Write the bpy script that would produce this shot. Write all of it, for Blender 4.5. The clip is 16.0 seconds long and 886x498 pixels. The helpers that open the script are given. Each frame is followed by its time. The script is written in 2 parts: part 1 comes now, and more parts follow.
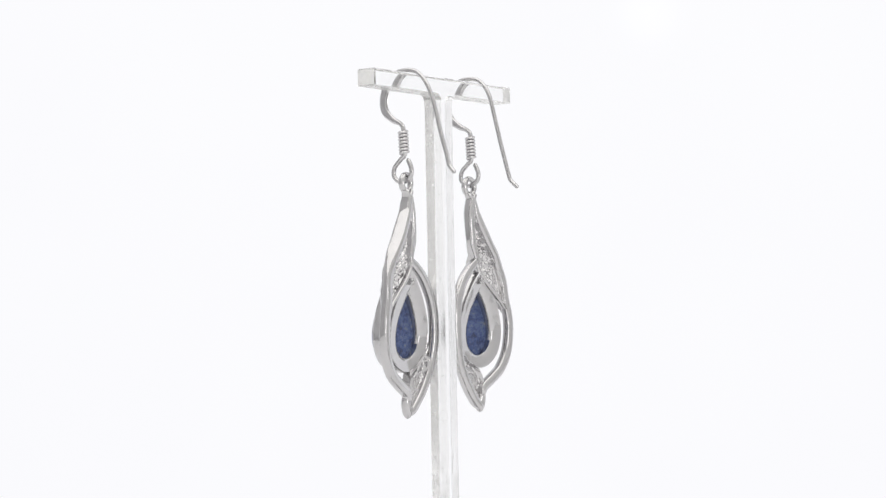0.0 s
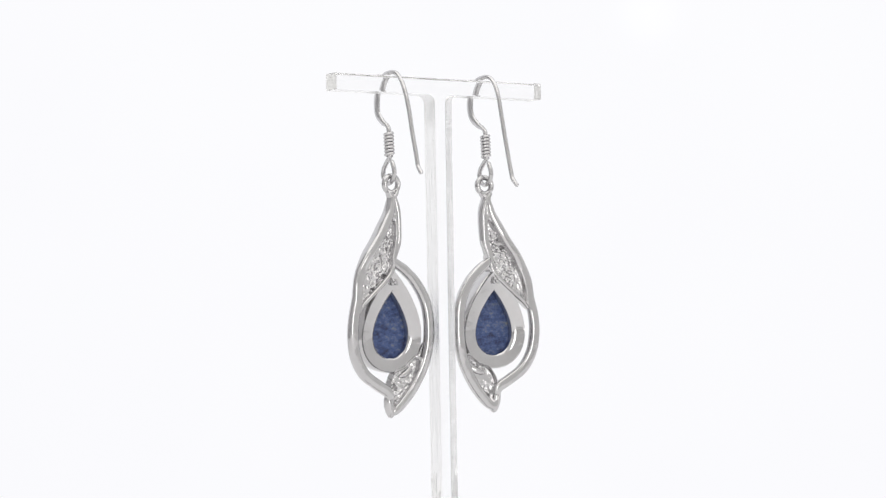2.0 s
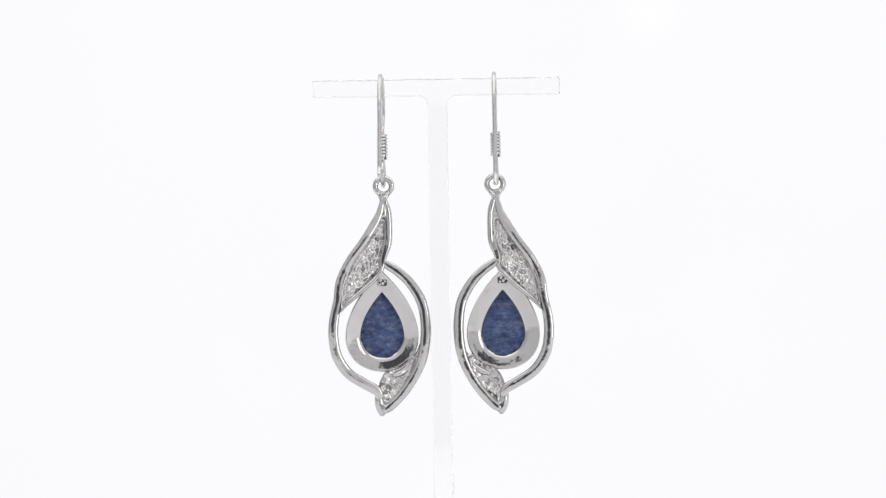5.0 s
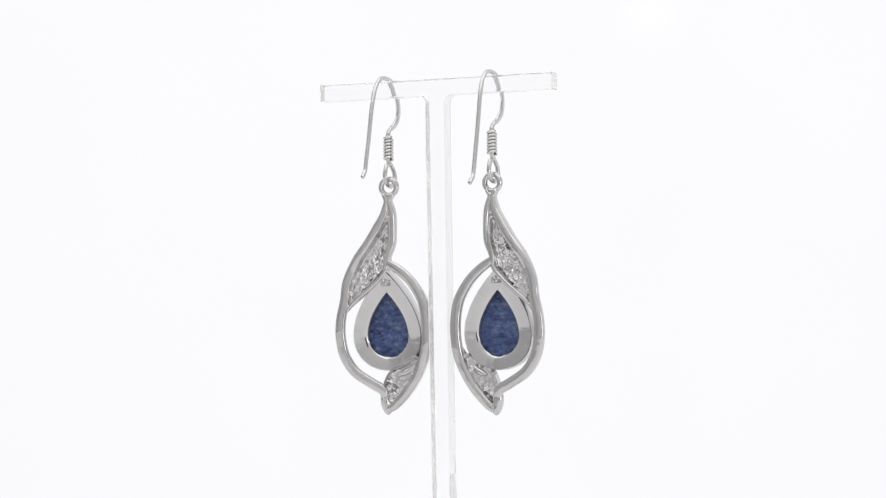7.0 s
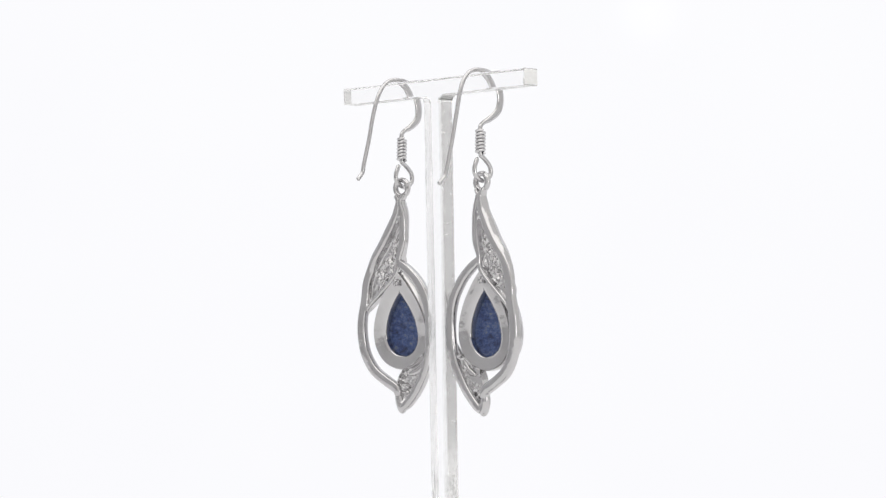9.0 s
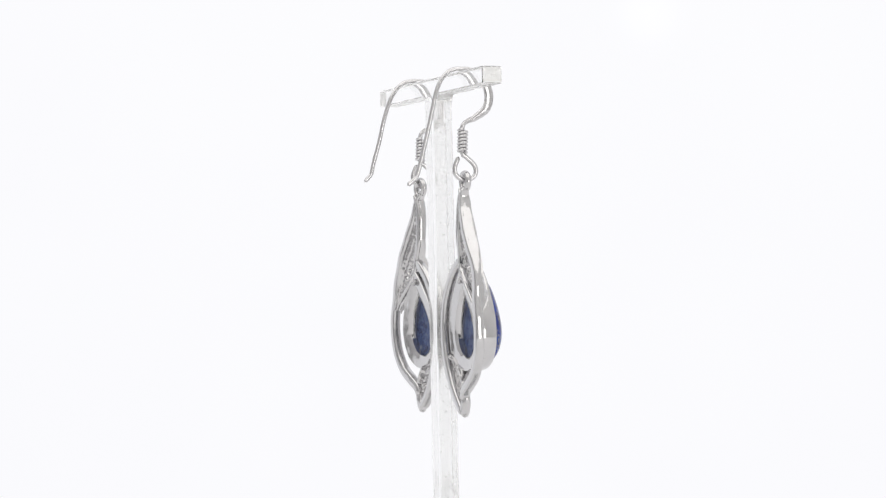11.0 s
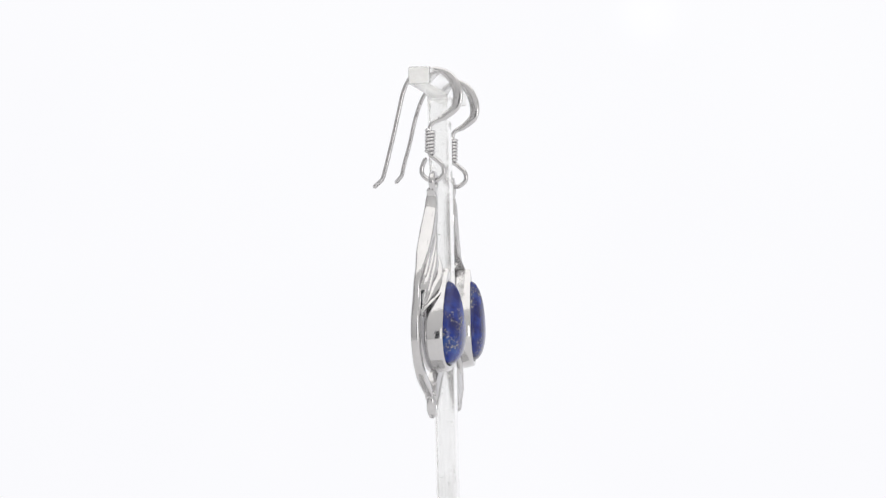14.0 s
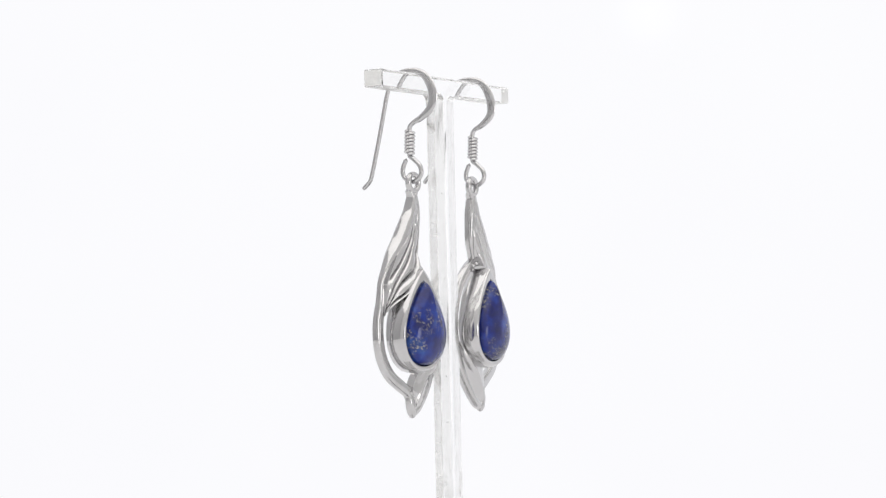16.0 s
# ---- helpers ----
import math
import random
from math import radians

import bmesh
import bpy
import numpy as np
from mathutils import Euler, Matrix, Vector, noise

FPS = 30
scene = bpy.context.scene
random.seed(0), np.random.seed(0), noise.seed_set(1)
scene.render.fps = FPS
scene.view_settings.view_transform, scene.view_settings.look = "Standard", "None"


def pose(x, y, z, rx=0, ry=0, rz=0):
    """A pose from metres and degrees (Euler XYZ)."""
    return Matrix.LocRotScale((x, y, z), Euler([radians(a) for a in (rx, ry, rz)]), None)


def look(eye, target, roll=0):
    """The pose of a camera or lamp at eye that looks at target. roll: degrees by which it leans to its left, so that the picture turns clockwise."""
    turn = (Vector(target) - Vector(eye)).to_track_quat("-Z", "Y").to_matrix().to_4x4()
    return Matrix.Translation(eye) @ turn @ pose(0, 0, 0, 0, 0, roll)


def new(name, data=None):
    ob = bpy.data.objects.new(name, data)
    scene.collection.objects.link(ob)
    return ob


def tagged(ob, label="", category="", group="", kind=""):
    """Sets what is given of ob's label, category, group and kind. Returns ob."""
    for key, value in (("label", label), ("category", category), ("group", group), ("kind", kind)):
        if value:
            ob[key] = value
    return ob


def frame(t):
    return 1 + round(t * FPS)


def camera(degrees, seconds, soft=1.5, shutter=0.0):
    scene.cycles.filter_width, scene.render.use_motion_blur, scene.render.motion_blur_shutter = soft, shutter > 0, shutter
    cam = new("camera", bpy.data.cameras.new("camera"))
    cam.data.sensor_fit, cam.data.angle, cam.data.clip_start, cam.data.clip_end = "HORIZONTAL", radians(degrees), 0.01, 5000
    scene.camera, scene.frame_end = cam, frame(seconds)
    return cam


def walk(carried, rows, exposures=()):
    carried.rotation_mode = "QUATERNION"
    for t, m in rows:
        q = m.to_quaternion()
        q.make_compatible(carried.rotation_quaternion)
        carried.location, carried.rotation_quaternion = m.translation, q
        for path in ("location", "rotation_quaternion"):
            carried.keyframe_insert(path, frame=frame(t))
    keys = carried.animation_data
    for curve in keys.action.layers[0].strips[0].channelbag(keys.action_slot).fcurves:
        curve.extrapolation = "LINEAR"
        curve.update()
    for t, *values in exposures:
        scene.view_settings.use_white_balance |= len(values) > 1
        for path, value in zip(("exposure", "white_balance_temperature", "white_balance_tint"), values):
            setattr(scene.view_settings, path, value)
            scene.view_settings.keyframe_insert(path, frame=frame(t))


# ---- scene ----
MM = 0.001
LIFT = 50.0  # height of the lens above the table top, in mm

# ---- camera: fixed, level with the earrings, rolled a little ----
cam = camera(24.24, 16.0, soft=1.35)
EYE = (0.0, -0.2974, LIFT * MM)
AIM = (0.0004 * 0.2974, 0.0, LIFT * MM + 0.2974 * math.tan(radians(1.478)))
STILL = look(EYE, AIM, -1.276)
walk(cam, [(0.0, STILL), (16.0, STILL)], exposures=[(0.0, 0.0), (16.0, 0.0)])


# ---- light: a photo tent with softboxes ----
world = bpy.data.worlds.new("world")
scene.world = world
world.use_nodes = True
world.node_tree.nodes["Background"].inputs["Color"].default_value = (0.5, 0.52, 0.55, 1)
world.node_tree.nodes["Background"].inputs["Strength"].default_value = 0.18


def softbox(name, eye, target, width, height, watts, colour=(1, 0.98, 0.96)):
    data = bpy.data.lights.new(name, "AREA")
    data.shape, data.size, data.size_y, data.energy, data.color = "RECTANGLE", width, height, watts, colour
    ob = new(name, data)
    ob.matrix_world = look(eye, target)
    return ob


softbox("top_softbox", (0.0, -0.11, 0.48), (0.0, -0.11, 0.0), 0.82, 0.61, 1.5, (1.0, 0.98, 0.94))
softbox("front_softbox", (0.21, -0.29, 0.07), (0.0, 0.0, 0.055), 0.11, 0.125, 0.14)


# ---- materials ----
def material(name):
    m = bpy.data.materials.new(name)
    m.use_nodes = True
    t = m.node_tree
    return m, t, t.nodes["Principled BSDF"]


def node(t, kind, **values):
    n = t.nodes.new(kind)
    for key, value in values.items():
        n.inputs[key.replace("_", " ")].default_value = value
    return n


def coords(t):
    return t.nodes.new("ShaderNodeTexCoord").outputs["Object"]


def ramp(t, source, stops):
    r = t.nodes.new("ShaderNodeValToRGB")
    while len(r.color_ramp.elements) < len(stops):
        r.color_ramp.elements.new(0.5)
    for e, (at, c) in zip(r.color_ramp.elements, stops):
        e.position, e.color = at, (*c, 1) if len(c) == 3 else c
    t.links.new(source, r.inputs["Fac"])
    return r.outputs["Color"]


def noise_of(t, scale, detail=4.0, rough=0.55):
    n = node(t, "ShaderNodeTexNoise", Scale=scale, Detail=detail, Roughness=rough)
    t.links.new(coords(t), n.inputs["Vector"])
    return n.outputs["Fac"]


def bump_by(t, b, height, strength, distance):
    n = node(t, "ShaderNodeBump", Strength=strength, Distance=distance)
    t.links.new(height, n.inputs["Height"])
    t.links.new(n.outputs["Normal"], b.inputs["Normal"])


def silver(name, rough_low, rough_high, bump, scale, tone=0.575, wave=4.5, deep=0.0004):
    m, t, b = material(name)
    b.inputs["Metallic"].default_value = 1.0
    t.links.new(ramp(t, noise_of(t, 900, 3), [(0.3, (tone * 0.95, tone * 0.94, tone * 0.95)), (0.7, (tone, tone * 0.99, tone))]), b.inputs["Base Color"])
    t.links.new(ramp(t, noise_of(t, 1400, 4), [(0.3, (rough_low,) * 3), (0.7, (rough_high,) * 3)]), b.inputs["Roughness"])
    fine, broad = noise_of(t, scale, 3), noise_of(t, 240, 1)
    both = t.nodes.new("ShaderNodeMath")
    both.operation = "MULTIPLY_ADD"
    both.inputs[1].default_value = wave
    t.links.new(broad, both.inputs[0])
    t.links.new(fine, both.inputs[2])
    bump_by(t, b, both.outputs[0], bump, deep)
    return m


SILVER = silver("polished_silver", 0.05, 0.12, 0.07, 900, 0.585, 5.0)
WIRE = silver("drawn_silver_wire", 0.10, 0.22, 0.10, 900, 0.58)
CAST = silver("rough_cast_silver", 0.08, 0.18, 0.2, 1300, 0.62, 1.0, 0.0007)


def lapis_front():
    m, t, b = material("polished_lapis")
    blue = ramp(t, noise_of(t, 260, 5, 0.6), [(0.30, (0.003, 0.005, 0.045)), (0.46, (0.004, 0.010, 0.13)), (0.58, (0.008, 0.030, 0.25)), (0.74, (0.024, 0.095, 0.40))])
    patch = ramp(t, noise_of(t, 230, 3), [(0.53, (0, 0, 0)), (0.64, (1, 1, 1))])
    grain = ramp(t, noise_of(t, 3000, 3, 0.7), [(0.57, (0, 0, 0)), (0.61, (1, 1, 1))])
    both = t.nodes.new("ShaderNodeMath")
    both.operation = "MULTIPLY"
    t.links.new(patch, both.inputs[0])
    t.links.new(grain, both.inputs[1])
    matrix = t.nodes.new("ShaderNodeMix")
    matrix.data_type = "RGBA"
    part_of = node(t, "ShaderNodeMath")
    part_of.operation = "MULTIPLY"
    part_of.inputs[1].default_value = 0.45
    t.links.new(patch, part_of.inputs[0])
    t.links.new(part_of.outputs[0], matrix.inputs["Factor"])
    t.links.new(blue, matrix.inputs[6])
    matrix.inputs[7].default_value = (0.030, 0.030, 0.034, 1)
    mix = t.nodes.new("ShaderNodeMix")
    mix.data_type = "RGBA"
    t.links.new(both.outputs[0], mix.inputs["Factor"])
    t.links.new(matrix.outputs[2], mix.inputs[6])
    mix.inputs[7].default_value = (0.44, 0.42, 0.32, 1)
    t.links.new(mix.outputs[2], b.inputs["Base Color"])
    b.inputs["Roughness"].default_value = 0.13
    b.inputs["IOR"].default_value = 1.52
    bump_by(t, b, noise_of(t, 1500, 2), 0.03, 0.0002)
    return m


def lapis_back():
    m, t, b = material("sawn_lapis")
    stretch = t.nodes.new("ShaderNodeMapping")
    stretch.inputs["Scale"].default_value = (0.8, 1.0, 1.35)
    grain = node(t, "ShaderNodeTexNoise", Scale=950, Detail=7.0, Roughness=0.8)
    t.links.new(coords(t), stretch.inputs["Vector"])
    t.links.new(stretch.outputs["Vector"], grain.inputs["Vector"])
    c = ramp(t, grain.outputs["Fac"], [(0.36, (0.003, 0.004, 0.016)), (0.43, (0.020, 0.036, 0.125)), (0.54, (0.052, 0.092, 0.235)), (0.64, (0.17, 0.18, 0.21))])
    pale = ramp(t, noise_of(t, 620, 4, 0.6), [(0.60, (0.0,) * 3), (0.72, (0.3,) * 3)])
    vein = t.nodes.new("ShaderNodeMix")
    vein.data_type = "RGBA"
    t.links.new(pale, vein.inputs["Factor"])
    t.links.new(c, vein.inputs[6])
    vein.inputs[7].default_value = (0.17, 0.19, 0.23, 1)
    t.links.new(vein.outputs[2], b.inputs["Base Color"])
    b.inputs["Roughness"].default_value = 0.45
    bump_by(t, b, noise_of(t, 1800, 4), 0.5, 0.0004)
    return m


def acrylic(name, rough, tint, streak=0.0):
    m, t, b = material(name)
    b.inputs["Base Color"].default_value = (*tint, 1)
    b.inputs["Transmission Weight"].default_value = 1.0
    b.inputs["IOR"].default_value = 1.49
    t.links.new(ramp(t, noise_of(t, 500, 4), [(0.35, (rough * 0.6,) * 3), (0.7, (rough * 1.3,) * 3)]), b.inputs["Roughness"])
    if streak:
        stretch = t.nodes.new("ShaderNodeMapping")
        stretch.inputs["Scale"].default_value = (1.0, 1.0, 0.12)
        grain = node(t, "ShaderNodeTexNoise", Scale=1500, Detail=5.0, Roughness=0.7)
        t.links.new(coords(t), stretch.inputs["Vector"])
        t.links.new(stretch.outputs["Vector"], grain.inputs["Vector"])
        bump_by(t, b, grain.outputs["Fac"], streak, 0.0004)
    return m


def cloth(name, low, high, scale=60):
    m, t, b = material(name)
    t.links.new(ramp(t, noise_of(t, scale, 5), [(0.3, low), (0.7, high)]), b.inputs["Base Color"])
    b.inputs["Roughness"].default_value = 0.85
    bump_by(t, b, noise_of(t, 900, 2), 0.15, 0.0005)
    return m


# The backdrop's white is put in as emission; no lamps stand behind it.
def emissive_white():
    m, t, b = material("emissive_white_panel")
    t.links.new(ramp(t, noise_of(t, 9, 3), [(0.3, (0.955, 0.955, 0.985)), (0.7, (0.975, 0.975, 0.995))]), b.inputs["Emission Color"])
    # a slightly brighter round spot, painted into the emission
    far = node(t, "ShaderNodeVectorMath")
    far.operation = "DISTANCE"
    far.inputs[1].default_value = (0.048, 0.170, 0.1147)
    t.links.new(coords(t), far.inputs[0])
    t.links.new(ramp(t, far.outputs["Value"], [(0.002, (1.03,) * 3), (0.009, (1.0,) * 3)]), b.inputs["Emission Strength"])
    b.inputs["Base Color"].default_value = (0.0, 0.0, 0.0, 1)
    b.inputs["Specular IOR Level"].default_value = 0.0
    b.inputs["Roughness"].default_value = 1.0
    return m


LAPIS, LAPIS_BACK = lapis_front(), lapis_back()
CLEAR = acrylic("clear_acrylic", 0.02, (0.995, 0.995, 0.995))
CLEAR.node_tree.nodes["Principled BSDF"].inputs["IOR"].default_value = 1.42


def frosted(name, share, tint, uneven=0.18, drawn=0.05, face_share=0.35):
    """Sawn acrylic: partly clear, partly scattering light through."""
    m = acrylic(name, 0.16, tint, 0.4)
    t = m.node_tree
    b, out = t.nodes["Principled BSDF"], t.nodes["Material Output"]
    b.inputs["IOR"].default_value = 1.10
    through_light = node(t, "ShaderNodeBsdfTranslucent", Color=(0.97, 0.972, 0.96, 1))
    face = node(t, "ShaderNodeBsdfDiffuse", Color=(0.96, 0.962, 0.95, 1))
    half = node(t, "ShaderNodeMixShader", Fac=face_share)
    mix = node(t, "ShaderNodeMixShader", Fac=share)
    stretch = t.nodes.new("ShaderNodeMapping")
    stretch.inputs["Scale"].default_value = (1.0, 1.0, drawn)
    marks = node(t, "ShaderNodeTexNoise", Scale=2200, Detail=4.0, Roughness=0.7)
    t.links.new(coords(t), stretch.inputs["Vector"])
    t.links.new(stretch.outputs["Vector"], marks.inputs["Vector"])
    base = ramp(t, marks.outputs["Fac"], [(0.40, (share * (1 - uneven),) * 3), (0.62, (min(share * (1 + uneven), 0.97),) * 3)])
    specks = ramp(t, noise_of(t, 1900, 2, 0.5), [(0.66, (0.0,) * 3), (0.70, (0.6,) * 3)])
    most = t.nodes.new("ShaderNodeMath")
    most.operation = "MAXIMUM"
    t.links.new(base, most.inputs[0])
    t.links.new(specks, most.inputs[1])
    t.links.new(most.outputs[0], mix.inputs["Fac"])
    t.links.new(through_light.outputs[0], half.inputs[1])
    t.links.new(face.outputs[0], half.inputs[2])
    t.links.new(b.outputs[0], mix.inputs[1])
    t.links.new(half.outputs[0], mix.inputs[2])
    t.links.new(mix.outputs[0], out.inputs["Surface"])
    return m


SAWN = frosted("sawn_acrylic_edge", 0.20, (0.985, 0.985, 0.98))
CUT = frosted("rough_cut_acrylic_end", 0.92, (0.985, 0.985, 0.98), 0.04, 1.0, 0.75)
GLUE = acrylic("dried_glue", 0.12, (0.985, 0.985, 0.98), 0.3)
GLUE.node_tree.nodes["Principled BSDF"].inputs["IOR"].default_value = 1.22
# Left wall only: weaker light from that side, put into the cloth colour.
SHADE = cloth("darkened_left_cloth", (0.56, 0.56, 0.57), (0.62, 0.62, 0.63))
TENT = cloth("grey_white_tent_cloth", (0.79, 0.79, 0.79), (0.85, 0.85, 0.85))
TABLE = cloth("white_table_paper", (0.88, 0.88, 0.89), (0.92, 0.92, 0.93))
PANEL = emissive_white()


# ---- mesh helpers ----
def finish(name, bm, mats, parent=None, label="", sharp=35):
    bmesh.ops.remove_doubles(bm, verts=bm.verts, dist=1e-6)
    bmesh.ops.recalc_face_normals(bm, faces=bm.faces)
    me = bpy.data.meshes.new(name)
    bm.to_mesh(me)
    bm.free()
    for m in mats if isinstance(mats, (list, tuple)) else [mats]:
        me.materials.append(m)
    me.polygons.foreach_set("use_smooth", [True] * len(me.polygons))
    me.set_sharp_from_angle(angle=radians(sharp))
    ob = new(name, me)
    if parent:
        ob.parent = parent
    return tagged(ob, label)


def part(name, bm, mats, parent, label="", sharp=35):
    return finish(name, bm, mats, parent, label, sharp)


def spline(points, n, closed=False):
    """Catmull-Rom through the points, resampled to n even steps."""
    p = [np.array(q, float) for q in points]
    k = len(p)
    raw = []
    for i in range(k if closed else k - 1):
        a = p[i - 1] if closed or i > 0 else 2 * p[0] - p[1]
        b, c = p[i], p[(i + 1) % k]
        d = p[(i + 2) % k] if closed or i + 2 < k else 2 * p[-1] - p[-2]
        for j in range(16):
            s = j / 16
            raw.append(0.5 * (2 * b + (c - a) * s + (2 * a - 5 * b + 4 * c - d) * s * s + (3 * b - a - 3 * c + d) * s ** 3))
    raw.append(p[0] if closed else p[-1])
    raw = np.array(raw)
    run = np.concatenate([[0], np.cumsum(np.linalg.norm(np.diff(raw[:, :3], axis=0), axis=1))])
    at = np.linspace(0, run[-1], n + 1)
    return np.stack([np.interp(at, run, raw[:, c]) for c in range(raw.shape[1])], 1)


def sweep(bm, path, ref, sides=14, closed=False, power=2.0, cap=True):
    """A bar along path rows (x, y, z, half width across, half width along ref), in mm."""
    path = np.array(path)
    pts = path[:-1] if closed else path
    k = len(pts)
    ref = np.array(ref, float)
    rings = []
    for i in range(k):
        before = pts[i - 1] if closed or i else pts[0]
        after = pts[(i + 1) % k] if closed or i + 1 < k else pts[-1]
        along = after[:3] - before[:3]
        along /= np.linalg.norm(along)
        side = np.cross(along, ref)
        side /= np.linalg.norm(side)
        up = np.cross(side, along)
        ring = []
        for j in range(sides):
            a = 2 * math.pi * j / sides
            ca, sa = math.cos(a), math.sin(a)
            ca, sa = math.copysign(abs(ca) ** (2 / power), ca), math.copysign(abs(sa) ** (2 / power), sa)
            q = pts[i][:3] + side * pts[i][3] * ca + up * pts[i][4] * sa
            ring.append(bm.verts.new(q * MM))
        rings.append(ring)
    for i in range(k if closed else k - 1):
        a, b = rings[i], rings[(i + 1) % k]
        for j in range(sides):
            bm.faces.new((a[j], a[(j + 1) % sides], b[(j + 1) % sides], b[j]))
    if not closed and cap:
        bm.faces.new(rings[0])
        bm.faces.new(rings[-1])


def rounded(path, at_start=True, at_end=True, steps=5):
    """Round off the ends of a swept bar by shrinking its last rows."""
    path = np.array(path)
    run = np.concatenate([[0], np.cumsum(np.linalg.norm(np.diff(path[:, :3], axis=0), axis=1))])
    for dist, on in ((run, at_start), (run[-1] - run, at_end)):
        if on:
            r = np.maximum(path[0 if dist is run else -1, 3:5].min(), 0.15)
            f = np.sqrt(np.clip(1 - (1 - np.clip(dist / r, 0.0, 1)) ** 2, 0.04, 1))
            path[:, 3] *= f
            path[:, 4] *= f
    return path


def box(bm, x0, x1, y0, y1, z0, z1):
    v = [bm.verts.new((x, y, z)) for x in (x0, x1) for y in (y0, y1) for z in (z0, z1)]
    for f in ((0, 1, 3, 2), (4, 6, 7, 5), (0, 4, 5, 1), (2, 3, 7, 6), (0, 2, 6, 4), (1, 5, 7, 3)):
        bm.faces.new([v[i] for i in f])


# ---- the tent ----
def tent():
    bm = bmesh.new()
    box(bm, -0.42, 0.42, -0.42, 0.30, -0.02, 0.0)
    tagged(finish("table_top", bm, TABLE), "white paper covered table top under the stand", "table", kind="structure")
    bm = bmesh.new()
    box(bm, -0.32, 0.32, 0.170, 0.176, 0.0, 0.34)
    tagged(finish("backdrop", bm, PANEL), "plain white backdrop panel, its brightness put in as emission", "backdrop", kind="structure")
    bm = bmesh.new()
    box(bm, -0.44, 0.44, 0.20, 0.22, 0.0, 0.5)
    tagged(finish("wall_back", bm, TENT), "pale grey cloth rear wall of the tent", "wall", kind="structure")
    # unseen side walls; the left one's darker colour dims the silver's reflections
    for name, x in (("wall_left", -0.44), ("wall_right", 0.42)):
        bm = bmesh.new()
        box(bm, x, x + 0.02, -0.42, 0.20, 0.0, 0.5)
        tagged(finish(name, bm, SHADE if x < 0 else TENT), "unseen grey cloth side wall of the tent, left one darkened to dim its light", "wall", kind="structure")
    bm = bmesh.new()
    box(bm, -0.44, 0.44, -0.44, 0.22, 0.5, 0.52)
    tagged(finish("ceiling", bm, TENT), "pale grey cloth roof of the tent", "ceiling", kind="structure")
    bm = bmesh.new()
    # the gap between these boxes is added to give the silver dark reflections
    for x0, x1, z0, z1 in ((-0.42, -0.06, 0, 0.5), (0.06, 0.42, 0, 0.5), (-0.06, 0.06, 0.12, 0.5)):
        box(bm, x0, x1, -0.44, -0.42, z0, z1)
    tagged(finish("wall_front", bm, TENT), "unseen pale grey cloth front wall, slit added for dark reflections", "wall", kind="structure")


tent()


# ---- earring stand ----
BAR_TOP, BAR_H, DEEP = 32.24, 2.4, 1.5
FOOT_TOP = 3.0 - LIFT


def fillet(cx, cz, r, a0, a1, n=6):
    return [(cx + r * math.cos(radians(a0 + (a1 - a0) * i / n)), cz + r * math.sin(radians(a0 + (a1 - a0) * i / n))) for i in range(n + 1)]


def glue_film(x0, x1, top, y0, y1, seed):
    """A ragged smear on a sawn edge of the post: it thins out in patches towards its top."""
    bm = bmesh.new()
    nz, ny = 60, 10
    away = 1 if x0 > 0 else -1
    grid = []
    for i in range(nz + 1):
        k = i / nz
        z = top + (FOOT_TOP + 0.3 - top) * k
        grid.append([bm.verts.new(((x0 + (x1 - x0) * k + away * 0.012) * MM, (y0 + (y1 - y0) * j / ny) * MM, z * MM)) for j in range(ny + 1)])
    for i in range(nz):
        for j in range(ny):
            if noise.noise(Vector((seed, j * 0.33, i * 0.16))) > 0.12 - 0.9 * i / nz:
                bm.faces.new((grid[i][j], grid[i + 1][j], grid[i + 1][j + 1], grid[i][j + 1]))
    bmesh.ops.delete(bm, geom=[v for v in bm.verts if not v.link_faces], context="VERTS")
    raised = bmesh.ops.extrude_face_region(bm, geom=bm.faces[:])
    for v in raised["geom"]:
        if isinstance(v, bmesh.types.BMVert):
            v.co.x += away * MM * (0.07 + 0.05 * noise.noise(v.co * 900 + Vector((seed, 0, 0))))
    return bm


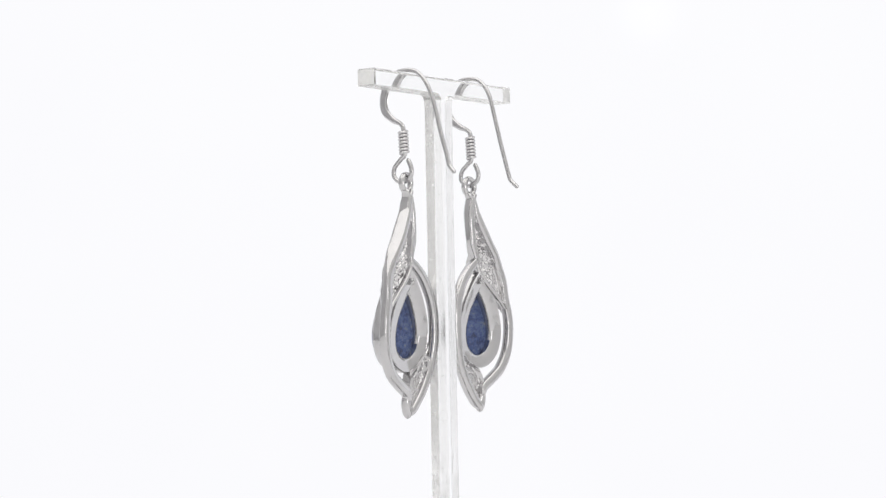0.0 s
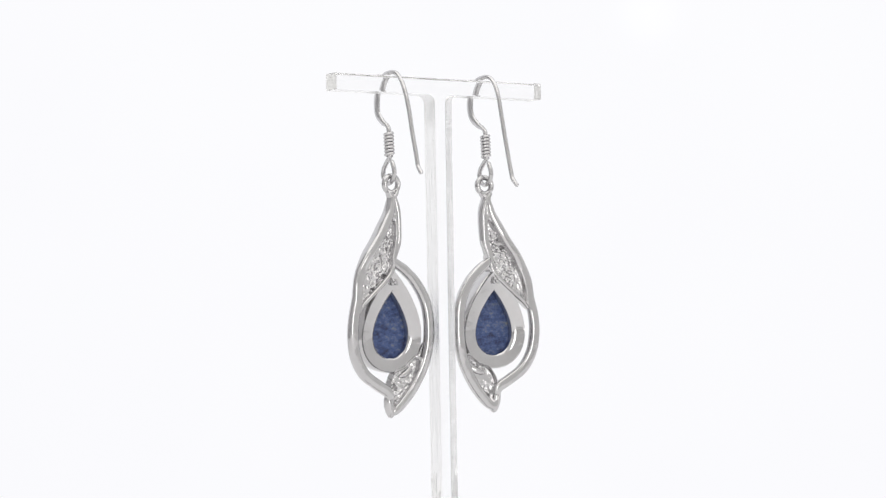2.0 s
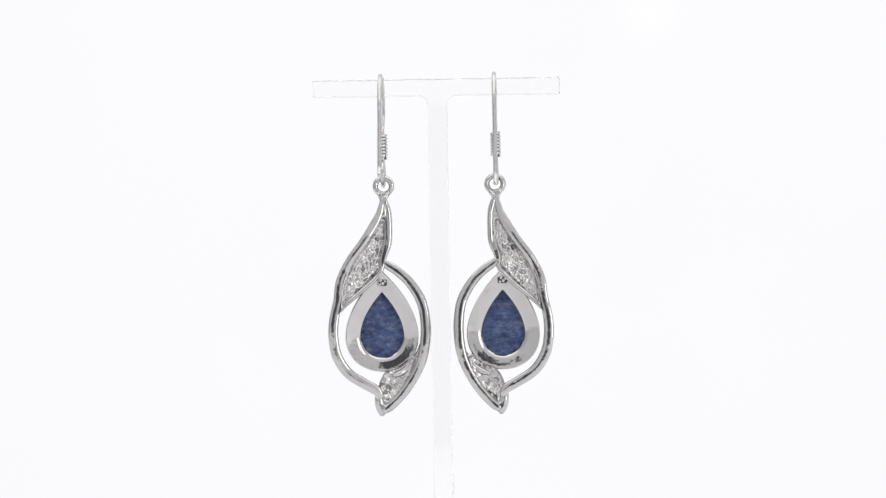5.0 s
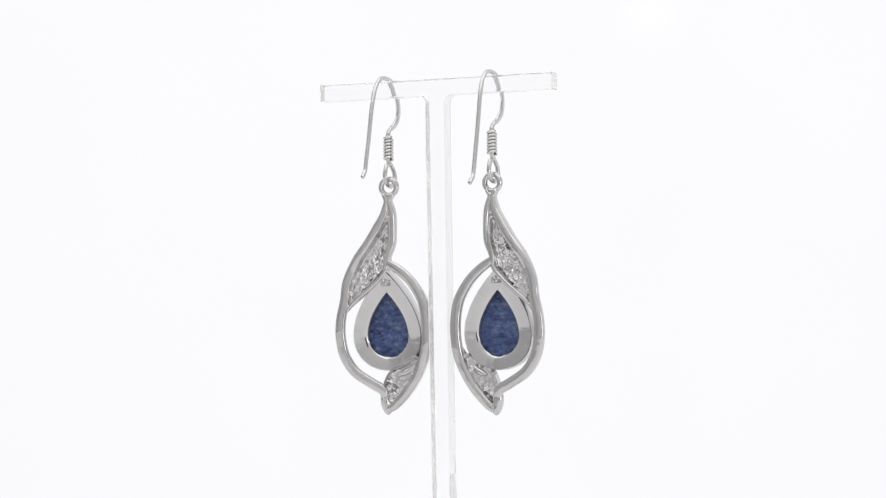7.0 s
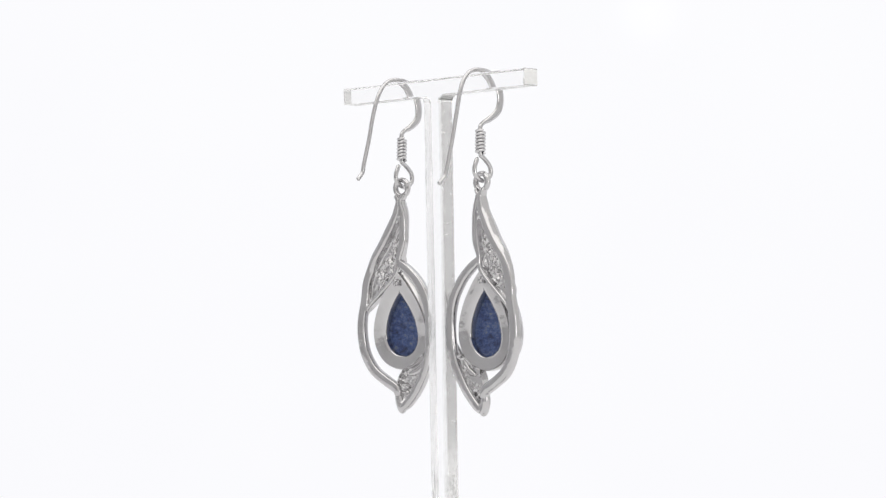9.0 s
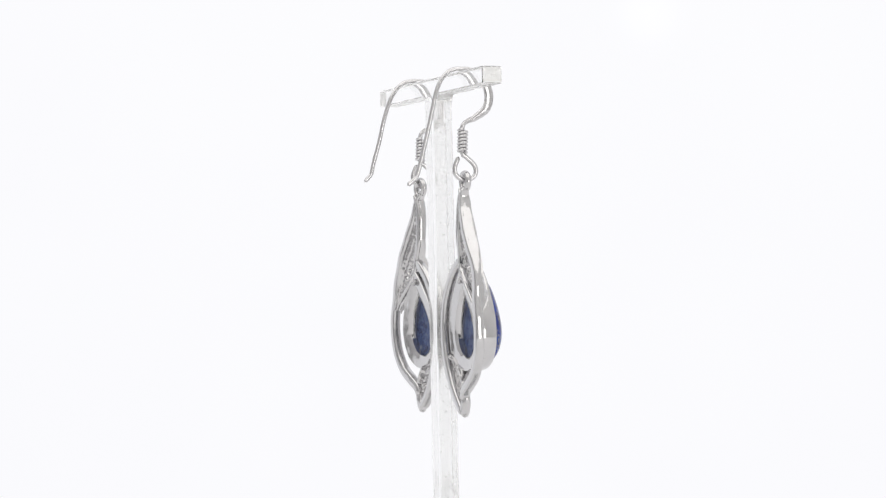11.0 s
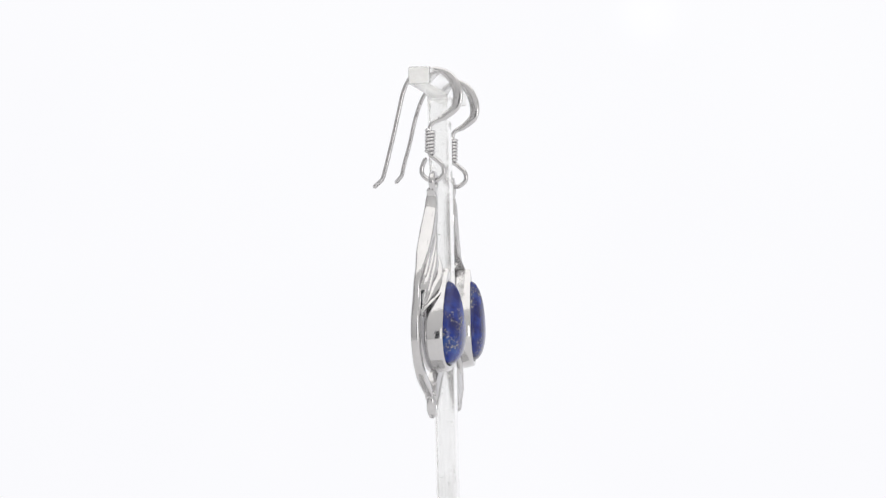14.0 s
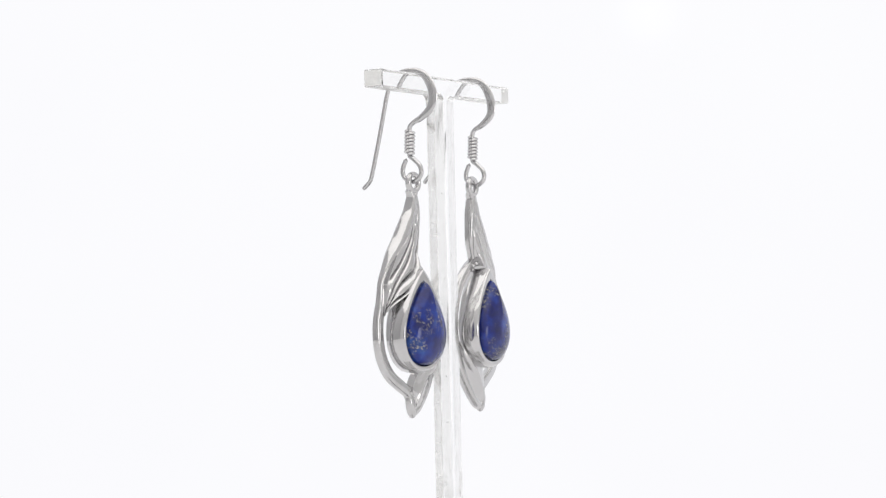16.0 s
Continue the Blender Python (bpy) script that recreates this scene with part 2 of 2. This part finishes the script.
def earring_stand():
    root = tagged(new("earring_stand"), "clear acrylic T-shaped earring stand turning on a white table", "display stand")
    low, r = BAR_TOP - BAR_H, 1.2
    outline = [(-18.17, BAR_TOP + 0.06), (-18.17, low + 0.06)]
    outline += fillet(-1.68 - r, low - r, r, 90, 0)
    outline += [(-1.74, 10), (-1.81, -10), (-1.9, FOOT_TOP), (0.72, FOOT_TOP), (0.95, -10), (1.12, 10)]
    outline += fillet(1.25 + r, low - r, r, 180, 90)
    outline += [(17.54, low - 0.06), (17.54, BAR_TOP - 0.06)]
    bm = bmesh.new()
    front = [bm.verts.new((x * MM, -DEEP * MM, z * MM)) for x, z in outline]
    back = [bm.verts.new((x * MM, DEEP * MM, z * MM)) for x, z in outline]
    k = len(outline)
    bm.faces.new(front)
    bm.faces.new(back)
    for i in range(k):
        f = bm.faces.new((front[i], front[(i + 1) % k], back[(i + 1) % k], back[i]))
        f.material_index = 2 if abs(outline[i][0]) > 17 and outline[i][0] == outline[(i + 1) % k][0] else 1
    bmesh.ops.recalc_face_normals(bm, faces=bm.faces)
    bmesh.ops.bevel(bm, geom=[e for e in bm.edges if e.calc_face_angle(0) > 1.0], offset=0.12 * MM, segments=1, affect="EDGES")
    part("t_bar", bm, [CLEAR, SAWN, CUT], root, "clear acrylic T bar with sawn edges")
    for x0, x1, top, y0, y1, seed in ((0.845, 0.73, -22.2, -1.3, 1.2, 3.0), (-1.865, -1.9, -24.4, -0.9, 1.3, 8.0)):
        part("glue_film", glue_film(x0, x1, top, y0, y1, seed), GLUE, root, "cloudy dried glue film")
    bm = bmesh.new()
    box(bm, -20 * MM, 20 * MM, -15 * MM, 15 * MM, (0.05 - LIFT) * MM, (FOOT_TOP - 0.05) * MM)
    bmesh.ops.bevel(bm, geom=bm.edges[:], offset=0.3 * MM, segments=2, affect="EDGES")
    part("base_plate", bm, CLEAR, root, "clear acrylic base plate")
    return root


# ---- earrings ----
RING_Z = 16.94
OUTER = [(0.25, 14.9), (0.42, 13.8), (0.9, 12.4), (2.8, 9.2), (4.9, 6.3), (6.35, 3.3), (6.75, 0.5), (7.35, -2.3), (7.45, -4.9), (6.9, -7.6), (5.35, -9.95), (2.95, -11.55), (1.2, -12.6), (0.8, -13.9)]
INNER = [(-0.15, 15.0), (-0.65, 13.0), (-0.75, 10.8), (-0.65, 8.6), (-0.1, 7.0), (0.3, 5.9)]
ARC = [(0.55, 6.3), (-0.3, 5.6), (-1.7, 4.6), (-3.4, 2.9), (-4.9, 0.3), (-5.45, -2.6), (-5.4, -5.7), (-4.7, -8.8), (-3.0, -12.0), (-1.0, -14.4), (0.55, -15.65)]


def depth_of(z):
    """Centre of the frame's thickness, which leans back towards the tip."""
    return -0.50 - 0.90 * min(max((14 - z) / 16, 0), 1) + 0.4 * min(max((-6 - z) / 8, 0), 1)


def pear(hw, top, low, n, blunt):
    rows = []
    for i in range(n):
        a = 2 * math.pi * i / n
        rows.append((hw * math.sin(a) * abs(math.sin(a / 2)) ** blunt * 1.30 ** (blunt - 0.05), (top + low) / 2 + (top - low) / 2 * math.cos(a)))
    return rows


def ear_wire(side, x0, shift, short):
    """The hook lies across the bar, flattened on its front bend, with an eye and a coil below.
    shift: how far leg, bend and eye are set off in depth, in mm."""
    lean = 0.07

    def at(y, z, off):
        return (x0 + lean * y, y + off, z)

    tip = [(-8.0 + 0.5 * short, 16.85 + short), (-7.0 + 0.35 * short, 17.75 + short), (-6.72 + 0.3 * short, 18.1 + short), (-6.52 + 0.25 * short, 18.7 + short), (-6.1 + 0.1 * short, 20.2 + 0.6 * short), (-5.1, 23.8), (-4.3, 27.0), (-3.7, 29.7), (-2.95, 31.35), (-1.95, 32.4), (-0.9, 32.78)]
    bend = [(0.35, 32.82), (1.8, 32.5), (3.15, 31.45), (4.05, 29.4), (3.6, 27.35), (1.8, 25.95), (0.45, 25.35), (-0.25, 24.4)]
    eye = [(-0.3, 21.0), (0.3, 20.35), (1.5, 19.15), (1.55, 17.85), (0.25, 17.05), (-1.2, 17.7), (-1.5, 18.85), (-0.85, 20.4)]
    leg, arch, low = shift
    rows = [(*at(y, z, leg + (arch - leg) * min(max((z - 27) / 5.6, 0), 1)), 0.31, 0.31) for y, z in tip]
    for (y, z), (flat, wide) in zip(bend, ((0.34, 0.33), (0.46, 0.29), (0.62, 0.26), (0.70, 0.24), (0.64, 0.25), (0.46, 0.29), (0.33, 0.33), (0.33, 0.33))):
        rows.append((*at(y, z, arch + (low - arch) * min(max((29 - z) / 4.5, 0), 1)), flat, wide))
    rows += [(*at(y, z, low), 0.33, 0.33) for y, z in eye]
    bm = bmesh.new()
    sweep(bm, rounded(spline(rows, 190)), (1, 0, 0), 14)
    coil = bmesh.new()
    turns, steps = 7, 16
    helix = []
    for i in range(turns * steps + 1):
        a = 2 * math.pi * i / steps
        z = 20.95 + 3.35 * i / (turns * steps)
        y = -0.3 + 0.05 * (z - 21)
        x, dy, _ = at(y, z, low)
        helix.append((x + 0.56 * math.cos(a), dy + 0.56 * math.sin(a), z, 0.235, 0.235))
    sweep(coil, rounded(helix), (0, 0, 1), 8)
    return bm, coil


def leaf(side, x0, first, second, nu, nv, front, back, pit):
    """A leaf between two edge curves; front and back give its faces' depth by (u, v, x, z, w), w being its width there; pit tells where its back is hollow."""
    a, b = spline(first, nu), spline(second, nu)
    bm = bmesh.new()
    faces = []
    for height in (front, back):
        grid = []
        for i in range(nu + 1):
            row = []
            w = float(np.linalg.norm(b[i] - a[i]))
            for j in range(nv + 1):
                o, z = a[i] + (b[i] - a[i]) * j / nv
                row.append(bm.verts.new(((x0 + side * o) * MM, height(i / nu, j / nv, o, z, w) * MM, z * MM)))
            grid.append(row)
        for i in range(nu):
            w = float(np.linalg.norm(b[i] - a[i]))
            for j in range(nv):
                f = bm.faces.new((grid[i][j], grid[i + 1][j], grid[i + 1][j + 1], grid[i][j + 1]))
                f.material_index = 1 if height is back and pit((i + 0.5) / nu, (j + 0.5) / nv, w) > 0.8 else 0
        faces.append(grid)
    f, k = faces
    rim = [(i, 0) for i in range(nu + 1)] + [(nu, j) for j in range(1, nv + 1)] + [(i, nv) for i in range(nu - 1, -1, -1)] + [(0, j) for j in range(nv - 1, 0, -1)]
    for (i, j), (m, n) in zip(rim, rim[1:] + rim[:1]):
        bm.faces.new((f[i][j], f[m][n], k[m][n], k[i][j]))
    return bm


def rough_relief(o, z, seed):
    """Blobs and pinholes of an unpolished casting."""
    p = Vector((o * 1.1 + seed, z * 1.1, seed * 3))
    holes = max(0.0, noise.noise(p * 1.7 + Vector((9, 0, 0))) - 0.2)
    patch = 0.2 + 0.8 * smooth(0.5 + noise.noise(p * 0.35 + Vector((0, 4, 0))), 0.35, 0.65)
    return patch * (0.22 * noise.noise(p * 1.0) + 0.36 * noise.noise(p * 1.9) + 0.08 * noise.noise(p * 4.3) + 0.9 * holes)


def smooth(x, low, high):
    k = min(max((x - low) / (high - low), 0.0), 1.0)
    return k * k * (3 - 2 * k)


LEAF_LOW = [(-0.55, 13.0), (-0.72, 10.8), (-0.6, 8.6), (0.0, 6.4), (0.6, 4.5), (2.15, 2.85), (3.75, 1.5), (5.6, -0.1), (6.8, -1.6)]


def upper_leaf(side, x0, seed):
    first = [(0.3, 13.2)] + OUTER[2:7] + [(6.9, -1.7)]

    def front(u, v, o, z, w):
        swell = math.sin(math.pi * min(v * 0.94 + 0.03, 1)) ** 0.6
        fan = smooth(u, 0.05, 0.36)
        p = 3.5 * (v + 0.05 * math.sin(9 * v + 2 + seed)) + 2.3 * u * u - 0.35
        f = p % 1.0
        strand = 0.46 * fan * (math.sin(math.pi * f ** 0.75) ** 0.7) * min(1.0, w / 2.5)
        gap = min(f, 1 - f) * w / 3.5
        dash = 0.35 + 0.65 * smooth(math.sin(u * 23 + math.floor(p) * 2.3), -0.1, 0.5)
        groove = 0.75 * fan * dash * math.exp(-((gap / 0.10) ** 2)) * smooth(v, 0.04, 0.16) * smooth(1 - v, 0.0, 0.1)
        lap = 1.7 * max(0.0, (v - 0.30) / 0.70) ** 1.5 * math.sin(math.pi * min(max((u - 0.36) / 0.62, 0), 1)) ** 0.8
        return depth_of(z) + 0.50 + (0.20 + 0.35 * u) * swell + strand - groove + lap

    def back(u, v, o, z, w):
        hollow = pit(u, v, w)
        tuck = 1.1 * max(0.0, (v - 0.84) / 0.16) * min(max((u - 0.45) / 0.1, 0), 1)
        return depth_of(z) - 0.60 + 0.80 * hollow + rough_relief(o, z, seed) * hollow + tuck

    def pit(u, v, w):
        inner = 0.75 - 0.45 * smooth(u, 0.36, 0.5)
        return smooth(v * w, 0.55, 0.95) * smooth((1 - v) * w, inner - 0.2, inner + 0.2) * smooth(u, 0.06, 0.12) * smooth(0.98 - u, 0.0, 0.08)

    return leaf(side, x0, first, LEAF_LOW, 190, 56, front, back, pit)


def lower_leaf(side, x0, seed):
    first = [(-3.8, -7.4), (-2.0, -8.8), (-0.3, -9.5), (0.65, -10.8), (1.05, -12.1), (1.1, -13.4), (0.85, -15.0)]
    second = [(-4.9, -8.0), (-4.2, -10.2), (-3.1, -12.2), (-1.9, -13.8), (-0.8, -14.8), (0.3, -15.6)]

    def front(u, v, o, z, w):
        body = math.sin(math.pi * (0.12 + 0.80 * v)) ** 0.7
        vein = 0.22 * math.exp(-(((v - 0.45) / 0.07) ** 2))
        return depth_of(z) + 0.35 + 0.60 * body * min(1, (1.06 - u) * 3) + vein + lean(u, v)

    def back(u, v, o, z, w):
        hollow = pit(u, v, w)
        return depth_of(z) - 0.55 + 0.75 * hollow + 1.2 * rough_relief(o, z, seed + 5) * hollow + 0.8 * lean(u, v)

    def lean(u, v):
        """The free edge rises to the cup."""
        return 0.8 * (1 - v) * (1 - smooth(u, 0.25, 0.9))

    def pit(u, v, w):
        return smooth(v * w, 0.05, 0.3) * smooth((1 - v) * w, 0.45, 0.8) * smooth(u, 0.02, 0.08) * smooth(0.92 - u, 0.0, 0.1)

    return leaf(side, x0, first, second, 80, 32, front, back, pit)


def rings_to_mesh(bm, rings):
    made = [[bm.verts.new((x * MM, y * MM, z * MM)) for x, y, z in ring] for ring in rings]
    for a, b in zip(made, made[1:]):
        k = len(a)
        for j in range(k):
            bm.faces.new((a[j], a[(j + 1) % k], b[(j + 1) % k], b[j]))
    return made


def bezel(side, x0, cup_off):
    n = 120
    rows = [(3.10, 1.52, -7.83, 0.95, 0.34), (3.10, 1.52, -7.83, 0.95, -0.55), (3.30, 1.80, -8.02, 0.95, -0.72), (3.75, 2.5, -8.45, 0.92, -0.84), (4.6, 3.7, -9.18, 0.87, -0.87), (5.22, 4.55, -9.68, 0.85, -0.98), (5.36, 4.70, -9.82, 0.85, -0.82),
            (5.42, 4.74, -9.86, 0.85, 0.1), (5.32, 4.78, -9.78, 0.85, 1.0), (5.15, 4.75, -9.62, 0.85, 1.7), (5.05, 4.6, -9.5, 0.85, 1.9), (4.85, 4.0, -9.15, 0.88, 1.97), (4.37, 3.2, -8.92, 0.95, 1.88), (4.31, 3.1, -8.85, 0.95, 0.3)]
    bm = bmesh.new()
    rings_to_mesh(bm, [[(x0 + side * (cup_off + o), y + (0.04 * noise.noise(Vector((o * 0.9, z * 0.9, x0))) - 0.22 - 0.045 * (z + 3) if y < -0.4 else 0), z) for o, z in pear(hw, top, low, n, blunt)] for hw, top, low, blunt, y in rows])
    return bm


def stone(side, x0, cup_off, dome):
    n = 120
    rows = [(0.05, 0, 0.2, False), (0.5, 0, 0.19, False), (0.9, 0, 0.2, False), (0.97, 0, 0.3, True), (0.985, 0, 1.2, True), (0.985, 0, 1.8, True)]
    for i in range(1, 13):
        a = math.pi / 2 * i / 12.4
        rows.append((0.985 * math.cos(a) ** 0.85, 0, 1.8 + dome * math.sin(a), True))
    bm = bmesh.new()
    shape = pear(4.3, 3.05, -8.82, n, 0.95)
    mid = -3.6
    made = rings_to_mesh(bm, [[(x0 + side * (cup_off + o * k), y, mid + (z - mid) * k) for o, z in shape] for k, _, y, _ in rows])
    for ring in (made[0], made[-1]):
        bm.faces.new(ring)
    bm.normal_update()
    for f in bm.faces:
        f.material_index = 1 if f.calc_center_median().y < 0.31 * MM else 0
    return bm


def frame_rows(points, width, thick, n):
    rows = [(o, depth_of(z), z) for o, z in points]
    s = spline(rows, n)
    out = []
    for i, (o, y, z) in enumerate(s):
        u = i / n
        out.append((o, y, z, np.interp(u, [q[0] for q in width], [q[1] for q in width]), np.interp(u, [q[0] for q in thick], [q[1] for q in thick])))
    return np.array(out)


def placed(rows, side, x0):
    rows = np.array(rows)
    rows[:, 0] = x0 + side * rows[:, 0]
    return rows


def earring(side, x0, wire_x, shift, short, seed, label, cup_off, swing, dome, bow):
    """cup_off: the cup's place outwards of the ring. swing: how far the tip hangs off the plumb line, in mm across and in depth, the set-off in depth, and the twist."""
    root = tagged(new("earring"), label, "earring", "pair of drop earrings")
    bm, coil = ear_wire(side, wire_x, shift, short)
    wire = part("ear_wire", bm, WIRE, root, "bent silver hook flattened on its front bend")
    part("coil", coil, WIRE, wire, "tightly wound silver wire coil")

    bm = bmesh.new()
    ring = [(x0 + 1.18 * math.cos(a), -0.25, RING_Z + 1.18 * math.sin(a), 0.40, 0.46) for a in np.linspace(0, 2 * math.pi, 41)]
    sweep(bm, ring, (0, 1, 0), 12, closed=True)
    part("hanging_ring", bm, SILVER, root)

    bm = bmesh.new()
    rows = frame_rows([(0.0, 15.75), (0.0, 15.0), (0.05, 13.9), (0.05, 12.6), (-0.1, 11.4)], [(0, 0.32), (0.2, 0.36), (0.6, 0.66), (0.85, 0.5), (1, 0.12)], [(0, 0.42), (0.3, 0.75), (0.7, 0.78), (1, 0.1)], 40)
    rows[:, 1] += 0.1 * np.linspace(0, 1, len(rows))
    sweep(bm, rounded(placed(rows, side, x0)), (0, 1, 0), 18, power=3.2)
    part("stem", bm, SILVER, root)

    bm = bmesh.new()
    rows = frame_rows([(0.85, 16.15), (0.5, 15.5)] + OUTER, [(0, 0.32), (0.04, 0.36), (0.08, 0.52), (0.15, 0.66), (0.3, 0.66), (0.55, 0.70), (0.8, 0.76), (0.95, 0.74), (1, 0.5)],
                      [(0, 0.45), (0.06, 0.85), (0.2, 1.05), (0.3, 0.95), (0.38, 0.62), (0.44, 0.46), (0.54, 0.58), (0.7, 0.62), (0.9, 0.64), (1, 0.6)], 110)
    rows[:, 1] += np.minimum(0, rows[:, 4] - 0.62)
    sweep(bm, rounded(placed(rows, side, x0)), (0, 1, 0), 24, power=4.0)
    part("outer_rim", bm, SILVER, root)

    bm = bmesh.new()
    rows = frame_rows([(-0.85, 16.15), (-0.45, 15.5)] + INNER, [(0, 0.32), (0.1, 0.36), (0.25, 0.5), (0.7, 0.46), (1, 0.36)], [(0, 0.45), (0.15, 0.8), (0.6, 0.7), (1, 0.5)], 60)
    sweep(bm, rounded(placed(rows, side, x0)), (0, 1, 0), 16, power=2.6)
    part("inner_rim", bm, SILVER, root)

    bm = bmesh.new()
    rows = frame_rows([(o - bow * math.sin(math.pi * i / 10), z) for i, (o, z) in enumerate(ARC)], [(0, 0.45), (0.06, 0.66), (0.3, 0.74), (0.6, 0.74), (0.85, 0.70), (0.95, 0.66), (1, 0.45)], [(0, 0.5), (0.1, 0.62), (0.5, 0.62), (0.8, 0.66), (1, 0.62)], 110)
    sweep(bm, rounded(placed(rows, side, x0)), (0, 1, 0), 24, power=3.6)
    part("arched_rim", bm, SILVER, root)

    bm = bmesh.new()
    rows = frame_rows([(1.05, -12.5), (0.98, -13.6), (0.78, -14.7), (0.55, -15.6), (0.45, -16.25)], [(0, 0.25), (0.25, 0.6), (0.55, 0.74), (0.8, 0.62), (0.94, 0.42), (1, 0.2)], [(0, 0.45), (0.4, 0.66), (0.8, 0.62), (0.94, 0.42), (1, 0.2)], 36)
    rows[:, 1] += 0.12
    sweep(bm, rounded(placed(rows, side, x0)), (0, 1, 0), 18, power=2.6)
    part("pointed_tip", bm, SILVER, root)

    bm = bmesh.new()
    rows = frame_rows([(0.15, 6.3)] + LEAF_LOW[4:8] + [(6.5, -1.2)], [(0, 0.3), (0.15, 0.36), (0.8, 0.32), (1, 0.2)], [(0, 0.4), (0.2, 0.42), (0.8, 0.42), (1, 0.3)], 50)
    rows[:, 1] -= 0.12
    sweep(bm, rounded(placed(rows, side, x0)), (0, 1, 0), 14, power=2.6)
    part("leaf_edge", bm, SILVER, root)

    bm = bmesh.new()
    rows = frame_rows([(-5.2, -5.6), (-4.75, -7.3), (-3.8, -8.8), (-2.5, -9.9), (-0.9, -10.5)], [(0, 0.12), (0.3, 0.42), (0.6, 0.65), (0.85, 0.5), (1, 0.15)], [(0, 0.3), (0.4, 0.6), (0.8, 0.6), (1, 0.3)], 44)
    rows[:, 1] += 0.35 + 0.75 * np.sin(np.linspace(0, math.pi, len(rows)))
    sweep(bm, rounded(placed(rows, side, x0)), (0, 1, 0), 16, power=2.3)
    part("petal", bm, SILVER, root, "small smooth silver petal against the cup")

    for o, z, lift, size in ((0.55, -12.35, 0.45, 0.34), (1.15, -12.65, 0.5, 0.36), (0.75, -13.05, 0.6, 0.30), (0.1, 5.55, 0.75, 0.36), (-0.65, 5.25, 0.6, 0.34), (0.75, 5.3, 0.9, 0.30)):
        bm = bmesh.new()
        bmesh.ops.create_icosphere(bm, subdivisions=2, radius=size * MM)
        for v in bm.verts:
            v.co *= 1 + 0.18 * noise.noise(v.co * 2600 + Vector((o, z, seed)))
            v.co += Vector(((x0 + side * o) * MM, (depth_of(z) + lift) * MM, z * MM))
        part("granule", bm, SILVER, root, "small solder bead", 60)

    part("upper_leaf", upper_leaf(side, x0, seed), [SILVER, CAST], root, "grooved silver leaf with a rough cast back", 60)
    part("lower_leaf", lower_leaf(side, x0, seed), [SILVER, CAST], root, "smooth silver leaf with a rough cast back", 60)
    cup = part("bezel", bezel(side, x0, cup_off), SILVER, root, "tall polished silver pear-shaped bezel cup", 50)
    bm = bmesh.new()
    box(bm, (x0 + side * cup_off - 0.7) * MM, (x0 + side * cup_off + 0.7) * MM, -1.58 * MM, -1.15 * MM, 2.55 * MM, 3.45 * MM)
    bmesh.ops.bevel(bm, geom=bm.edges[:], offset=0.08 * MM, segments=2, affect="EDGES")
    for low in (2.72, 3.02, 3.28):
        box(bm, (x0 + side * cup_off - 0.45) * MM, (x0 + side * cup_off + 0.45) * MM, -1.66 * MM, -1.56 * MM, low * MM, (low + 0.12) * MM)
    for across, up, size in ((-0.35, 2.75, 0.22), (0.1, 2.9, 0.26), (0.4, 3.2, 0.2), (-0.2, 3.3, 0.24)):
        lump = bmesh.ops.create_icosphere(bm, subdivisions=2, radius=size * MM)["verts"]
        for v in lump:
            v.co += Vector(((x0 + side * cup_off + across) * MM, -1.6 * MM, up * MM))
    part("hallmark_plate", bm, SILVER, cup, "tiny stamped silver plate")
    part("stone", stone(side, x0, cup_off, dome), [LAPIS, LAPIS_BACK], root, "deep blue lapis pear cabochon with gold flecks")
    hinge = Vector((x0 * MM, -0.25 * MM, RING_Z * MM))
    turn = Euler((swing[1] / 33.0, -swing[0] / 33.0, radians(swing[3]))).to_matrix().to_4x4()
    for ob in root.children:
        if ob is not wire:
            ob.data.transform(Matrix.Translation(hinge + Vector((0, swing[2] * MM, 0))) @ turn @ Matrix.Translation(-hinge))
    cup.children[0].data.transform(Matrix.Translation(hinge + Vector((0, swing[2] * MM, 0))) @ turn @ Matrix.Translation(-hinge))
    return root


STAND = earring_stand()
EARRING_A = earring(-1, -8.28, -8.30, (-0.7, 0.0, 0.9), 1.0, 1.0, "silver drop earring with blue pear stone hanging on acrylic bar", 0.40, (-0.35, 0.7, 0.7, 3.0), 1.95, 0.35)
EARRING_B = earring(1, 7.85, 8.05, (-0.3, -0.1, 0.05), -0.5, 7.0, "silver drop earring with blue pear stone, longer hook wire", 0.90, (-0.30, -0.25, 0.4, -4.0), 2.25, 0.0)


# ---- turning ----
def motions():
    rows = [(float(t), pose(0, 0, LIFT * MM, 0, 0, 56.935 - 11.105 * t)) for t in range(17)]
    for thing in (STAND, EARRING_A, EARRING_B):
        walk(thing, rows)


motions()
